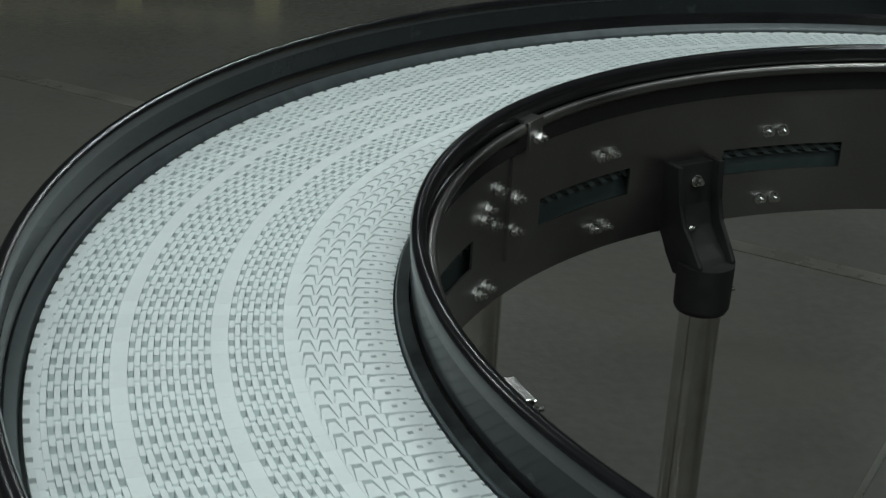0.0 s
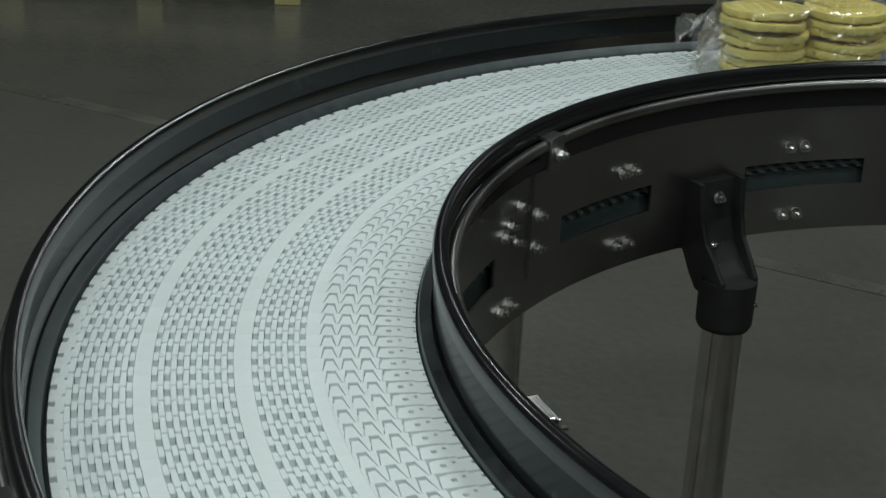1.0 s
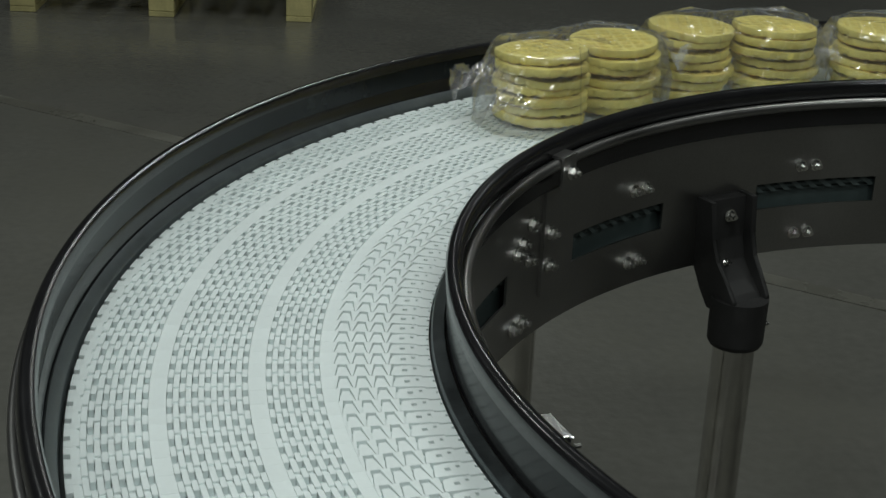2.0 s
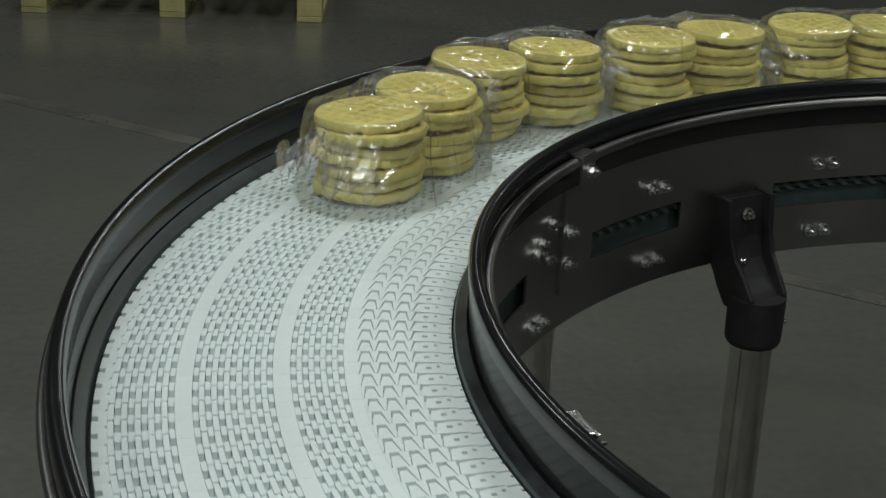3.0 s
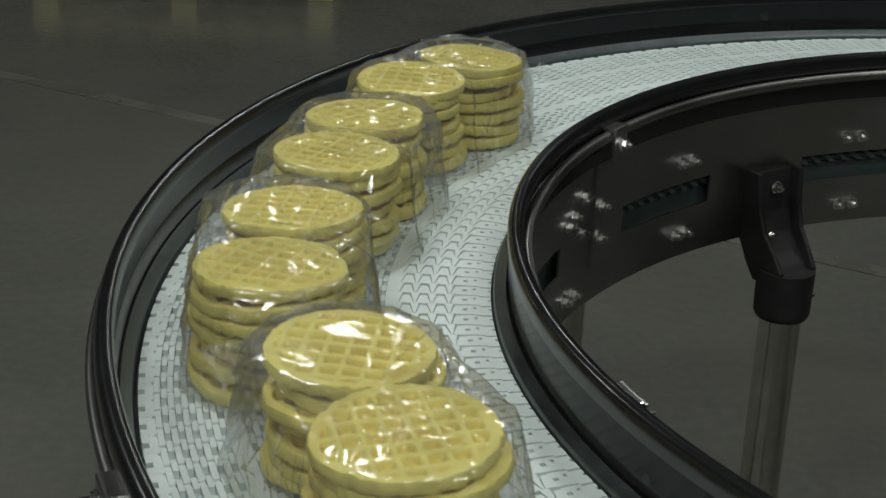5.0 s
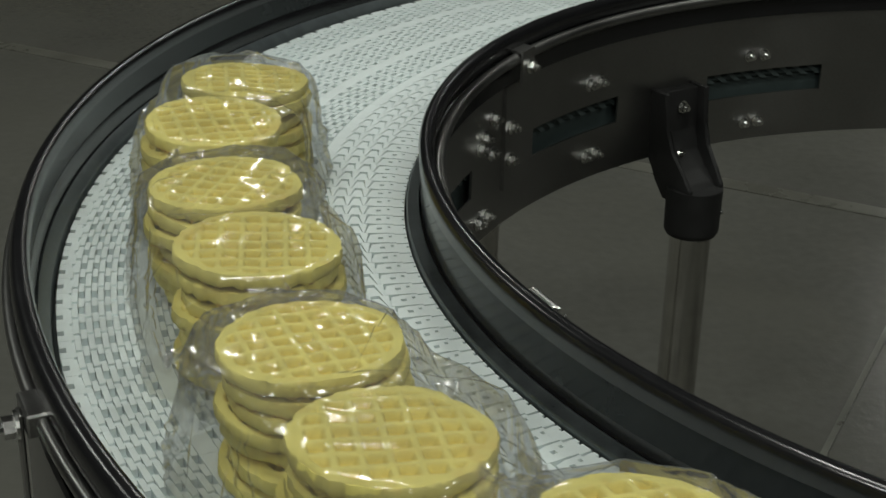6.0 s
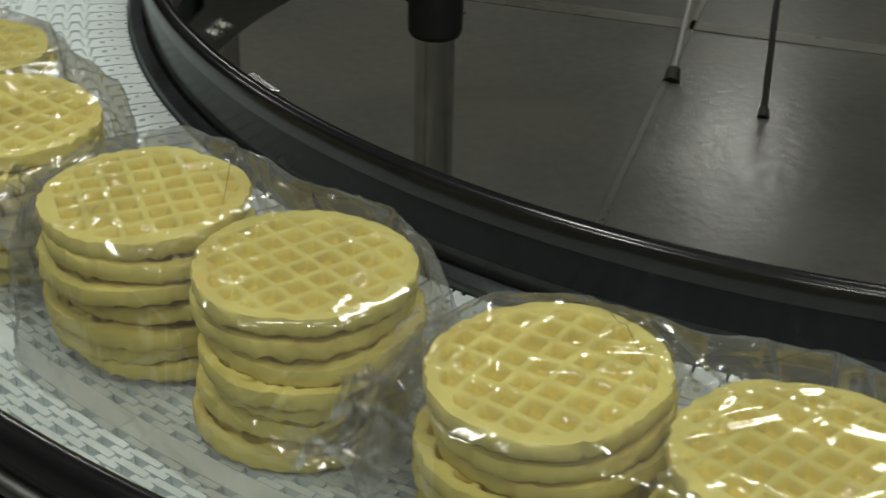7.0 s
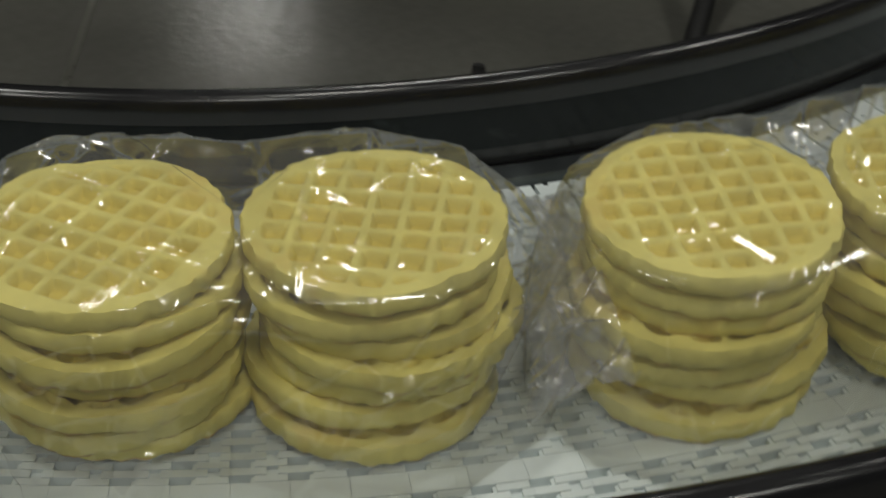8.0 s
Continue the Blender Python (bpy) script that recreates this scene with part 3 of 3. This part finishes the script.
def film_mesh(seed, half, rad, top):
    """A clear bag drawn tight over two stacks, with straight creases, and slack near the belt and at its ends."""
    rng = np.random.RandomState(seed)
    NU, NW, NT = 560, 64, 78
    # outline: two straight sides and two half rounds, by arc length
    total = 4 * half + 2 * math.pi * rad
    s = np.arange(NU) * total / NU
    e1, e2, e3 = 2 * half, 2 * half + math.pi * rad, 4 * half + math.pi * rad
    th = np.where(s < e1, math.pi / 2, np.where(s < e2, math.pi / 2 + (s - e1) / rad, np.where(s < e3, 1.5 * math.pi, 1.5 * math.pi + (s - e3) / rad)))
    cx = np.where(s < e1, half - s, np.where(s < e2, -half, np.where(s < e3, -half + s - e2, half)))
    nx, ny = np.cos(th), np.sin(th)
    # taut film runs in straight chords round the ends
    step = 2 * math.pi / 9
    chord = 1 / np.cos((th - math.pi / 2) % step - step / 2)
    reach = rad * np.where(np.abs(nx) > 1e-6, 0.985 * chord, 1.0)
    px, py = cx + reach * nx, reach * ny
    end = np.clip(np.abs(nx), 0, 1) ** 2
    # slack film pulls in between the stacks
    waist = 0.004 * np.exp(-(px / 0.018) ** 2) * (1 - end)
    # side wall
    w = (np.arange(NW) / NW)[:, None]
    z = 0.0010 + (top - 0.0035) * w
    S = np.broadcast_to(s, (NW, NU))
    Z = np.broadcast_to(z, (NW, NU))
    d = ridges(rng, 84, S, Z, (0, total, 0, top), 0.050, 0.0024, 0.0026, 1.4, 0.6)
    d = d + ridges(rng, 36, S, Z, (0, total, 0, top), 0.060, 0.0040, 0.0030, 0.4, 0.8)
    pts = np.stack([np.broadcast_to(px, (NW, NU)), np.broadcast_to(py, (NW, NU)), Z], -1).reshape(-1, 3)
    low, high = (-half - rad, -rad, 0), (half + rad, rad, top)
    d = d + facets(rng, 60, pts, low, high, 0.14).reshape(NW, NU)
    lean = 0.010 * (1 - w) ** 1.6 + 0.014 * end * (1 - np.abs(2 * w - 0.9)).clip(0)
    grow = d * (1 - 0.5 * w ** 6) + lean - waist * (0.4 + 0.6 * w) - 0.0035 * w ** 10
    wall = np.stack([px + nx * grow, py + ny * grow, Z + 0 * S], -1)
    # cover, drawn in ring by ring from the rim to the middle
    f = (1 - np.arange(1, NT) / NT)[:, None]
    rim = grow[-1]
    X, Y = (px + nx * rim) * f, (py + ny * rim) * f
    k = 1 - f
    zz = top - 0.0028 + 0.0042 * np.clip(k * 7, 0, 1) ** 0.5
    h = ridges(rng, 26, X, Y, (-half - rad, half + rad, -rad, rad), 0.075, 0.0026, 0.0019, 1.2, 0.9)
    h = h + ridges(rng, 16, X, Y, (-half - rad, half + rad, -rad, rad), 0.090, 0.0065, 0.0022, 0.2, 0.8)
    h = h + ridges(rng, 9, X, Y, (-half - rad, half + rad, -rad, rad), 0.090, 0.0140, 0.0050, 0.8, 0.9)
    h = h + facets(rng, 20, np.stack([X, Y, 0 * X + top], -1).reshape(-1, 3), low, high, 0.06).reshape(X.shape)
    sag = 0.003 * np.exp(-(X / 0.02) ** 2)
    zz = zz + (h - sag) * np.clip(k * 5, 0, 1)
    cover = np.stack([X, Y, zz], -1)
    rows = np.concatenate([wall, cover])
    verts = rows.reshape(-1, 3).tolist() + [(0.0, 0.0, float(zz[-1].mean()))]
    n = len(rows)
    faces = [(j * NU + i, j * NU + (i + 1) % NU, (j + 1) * NU + (i + 1) % NU, (j + 1) * NU + i) for j in range(n - 1) for i in range(NU)]
    faces += [((n - 1) * NU + i, (n - 1) * NU + (i + 1) % NU, n * NU) for i in range(NU)]
    me = bpy.data.meshes.new("film")
    me.from_pydata(verts, [], faces)
    me.materials.append(FILM)
    me.polygons.foreach_set("use_smooth", [True] * len(me.polygons))
    return me


def seal_mesh(seed, x, side, half_y, top):
    """The crumpled, crimped fin at the end of a bag."""
    rng = np.random.RandomState(seed + 40)
    NY, NX = 110, 44
    U, V = np.meshgrid(np.arange(NX + 1) / NX, np.arange(NY + 1) / NY * 2 - 1, indexing="ij")
    reach = 0.034
    mid = 0.50 * top + 0.012 * np.sin(V * 2.2 + seed) + U * 0.010 * math.sin(seed * 1.7)
    z = mid + (0.016 * np.sin(V * 7 + seed) + 0.010 * np.sin(V * 13 + seed * 3)) * U + 0.30 * top * np.cos(V * 1.5) * (1 - U)
    z = z + ridges(rng, 26, U * reach, V * half_y, (0, reach, -half_y, half_y), 0.030, 0.0030, 0.0070, 0.0, 0.5)
    z = z - ridges(rng, 14, U * reach, V * half_y, (0, reach, -half_y, half_y), 0.022, 0.0040, 0.0060, 0.0, 0.6)
    gx = x + side * (U * reach * (1 + 0.16 * np.sin(V * 5 + seed * 2)) + 0.0012 * np.sin(V * 60) * U)
    gy = V * half_y * (0.95 - 0.16 * U)
    verts = np.stack([gx, gy, np.maximum(z, 0.002)], -1).reshape(-1, 3).tolist()
    n = NY + 1
    faces = [(i * n + j, i * n + j + 1, (i + 1) * n + j + 1, (i + 1) * n + j) for i in range(NX) for j in range(NY)]
    me = bpy.data.meshes.new("seal")
    me.from_pydata(verts, [], faces)
    bm = bmesh.new()
    bm.from_mesh(me)
    bpy.data.meshes.remove(me)
    return bm


# each stack's radius and its angle about the centre at 5 s, in degrees; two stacks share a bag
STACKS = [(0.8752, 202.10, 0.8680, 194.37), (0.8990, 184.67, 0.8821, 177.05), (0.8653, 167.41, 0.8684, 159.67), (0.8766, 150.37, 0.8655, 142.82)]
COUNTS = [7, 7, 7, 7]      # waffles in each stack of a pack
PACKS = []


def pack_pose(k, t):
    r0, a0, r1, a1 = STACKS[k]
    mid = polar(r0, a0, 0) + polar(r1, a1, 0)
    az = math.degrees(math.atan2(mid.y, mid.x)) + SPIN * (t - 5)
    return pose(0, 0, ZB, 0, 0, az) @ pose(mid.length / 2, 0, 0.0006, 0, 0, 90)


def build_packs():
    meshes = [waffle_mesh(s) for s in range(5)]
    rnd = random.Random(5)
    for k, (r0, a0, r1, a1) in enumerate(STACKS):
        m = pack_pose(k, 5)
        pack = empty("waffle_pack", "two stacks of round yellow waffles in clear creased film", "waffle pack", "packs on the belt", pack_pose(k, 0))
        inv = m.inverted()
        for s, (r, a) in enumerate(((r0, a0), (r1, a1))):
            c = inv @ (polar(r, a, 0) + Vector((0, 0, ZB)))
            for i in range(COUNTS[k]):
                ob = new("waffle", meshes[rnd.randrange(5)])
                ob.parent = pack
                j = 0.0 if i == COUNTS[k] - 1 else 0.0070
                ob.matrix_basis = pose(c.x + rnd.uniform(-j, j), c.y + rnd.uniform(-j, j), WT * (i + 0.5) + 0.0012,
                                       rnd.uniform(-2.8, 2.8), rnd.uniform(-2.8, 2.8), rnd.uniform(0, 360))
        span = (inv @ (polar(r0, a0, 0) + Vector((0, 0, ZB)))).x - (inv @ (polar(r1, a1, 0) + Vector((0, 0, ZB)))).x
        hx, hy, top = abs(span) / 2 + WR + 0.016, WR + 0.006, WT * COUNTS[k] + 0.006
        ob = new("film", film_mesh(k + 1, abs(span) / 2, WR + 0.009, top))
        ob.parent = pack
        tagged(ob, "clear creased plastic film")
        for side in (-1, 1):
            part("seal", seal_mesh(k * 2 + side + 2, side * (hx - 0.004), side, hy, top), SEAL, pack, "crimped clear end seal", True)
        PACKS.append(pack)


# ---- things on the floor ----
def build_pallet():
    pallet = empty("wooden_pallet", "pale yellowish wooden pallet standing on the concrete", "pallet", m=pose(-0.785, 4.897, 0, 0, 0, 176.3))
    for x in (0.0, 0.548, 1.098):
        for y in (0.0, -0.45, -0.9):
            bm = bmesh.new()
            box(bm, x, x + 0.102, y - 0.1, y, 0.022, 0.11)
            part("block", bevelled(bm, 0.003, 1), WOOD, pallet)
        bm = bmesh.new()
        box(bm, x, x + 0.102, -1.0, 0, 0.0, 0.0215)
        part("bottom_board", bevelled(bm, 0.002, 1), WOOD, pallet)
    for i in range(3):
        bm = bmesh.new()
        box(bm, 0, 1.2, -0.1 - i * 0.45, -i * 0.45, 0.1105, 0.132)
        part("cross_board", bevelled(bm, 0.002, 1), WOOD, pallet)
    for i in range(8):
        bm = bmesh.new()
        x = i * 0.1571
        box(bm, x, x + 0.1, -1.0, 0, 0.1325, 0.154)
        part("deck_board", bevelled(bm, 0.002, 1), WOOD, pallet)


def build_stands():
    """Thin stand legs that end in small rubber feet on the floor inside the curve."""
    for (fx, fy), (tx, ty, tz), rad, foot, mat, label in (
            ((0.588, 1.614), (0.86, 2.02, 0.30), 0.006, 0.024, GREY_TUBE, "thin grey slanted stand leg with a black foot"),
            ((0.698, 1.393), (0.92, 1.78, 0.30), 0.007, 0.016, SOCKET, "thin black slanted stand leg with a rubber foot"),
            ((1.197, 1.350), (1.42, 1.55, 0.60), 0.007, 0.024, SOCKET, "thin black slanted stand leg with a rubber foot"),
            ((0.794, 0.653), (0.797, 0.655, 0.022), 0.006, 0.018, SOCKET, "short black rubber foot standing on the concrete")):
        leg = empty("stand_leg", label, "stand leg", "stand legs", pose(fx, fy, 0))
        d = Vector((tx - fx, ty - fy, tz))
        bm = bmesh.new()
        tube(bm, d * 0.03, d, rad, 12)
        part("tube", bm, mat, leg, smooth=True)
        bm = bmesh.new()
        tube(bm, (0, 0, 0), d.normalized() * foot * 1.5, foot * 0.8, 14, foot * 0.62)
        part("rubber_foot", bm, RUBBER, leg)


def build_base():
    """A low black stand with a leaning post and a curved arm, inside the curve."""
    base = empty("floor_stand", "black floor stand with a leaning post and curved arm", "stand", m=pose(1.17, 0.50, 0))
    bm = bmesh.new()
    tube(bm, (0, 0, 0.0), (0.26, 0.17, 0.2), 0.02, 16, 0.018)
    part("post", bm, SOCKET, base, smooth=True)
    bm = bmesh.new()
    pts = [Vector((0.20 + 0.34 * t, 0.30 - 0.40 * t * t, 0.235 - 0.2 * t * t)) for t in [k / 8 for k in range(9)]]
    for p, q in zip(pts, pts[1:]):
        tube(bm, p, q + (q - p) * 0.12, 0.026, 14)
    part("arm", bm, SOCKET, base, smooth=True)
    bm = bmesh.new()
    tube(bm, (0, 0, 0), (0, 0, 0.02), 0.05, 20, 0.03)
    part("foot", bm, RUBBER, base)


build_hall()
build_lamps()
build_base()
build_conveyor()
build_pallet()
build_stands()
build_packs()
belt_thing = build_belt()


def motions():
    walk(belt_thing, [(i * 0.5, pose(0, 0, ZB, 0, 0, SPIN * i * 0.5)) for i in range(17)])
    for k, pack in enumerate(PACKS):
        walk(pack, [(i * 0.2, pack_pose(k, i * 0.2)) for i in range(41)])


motions()
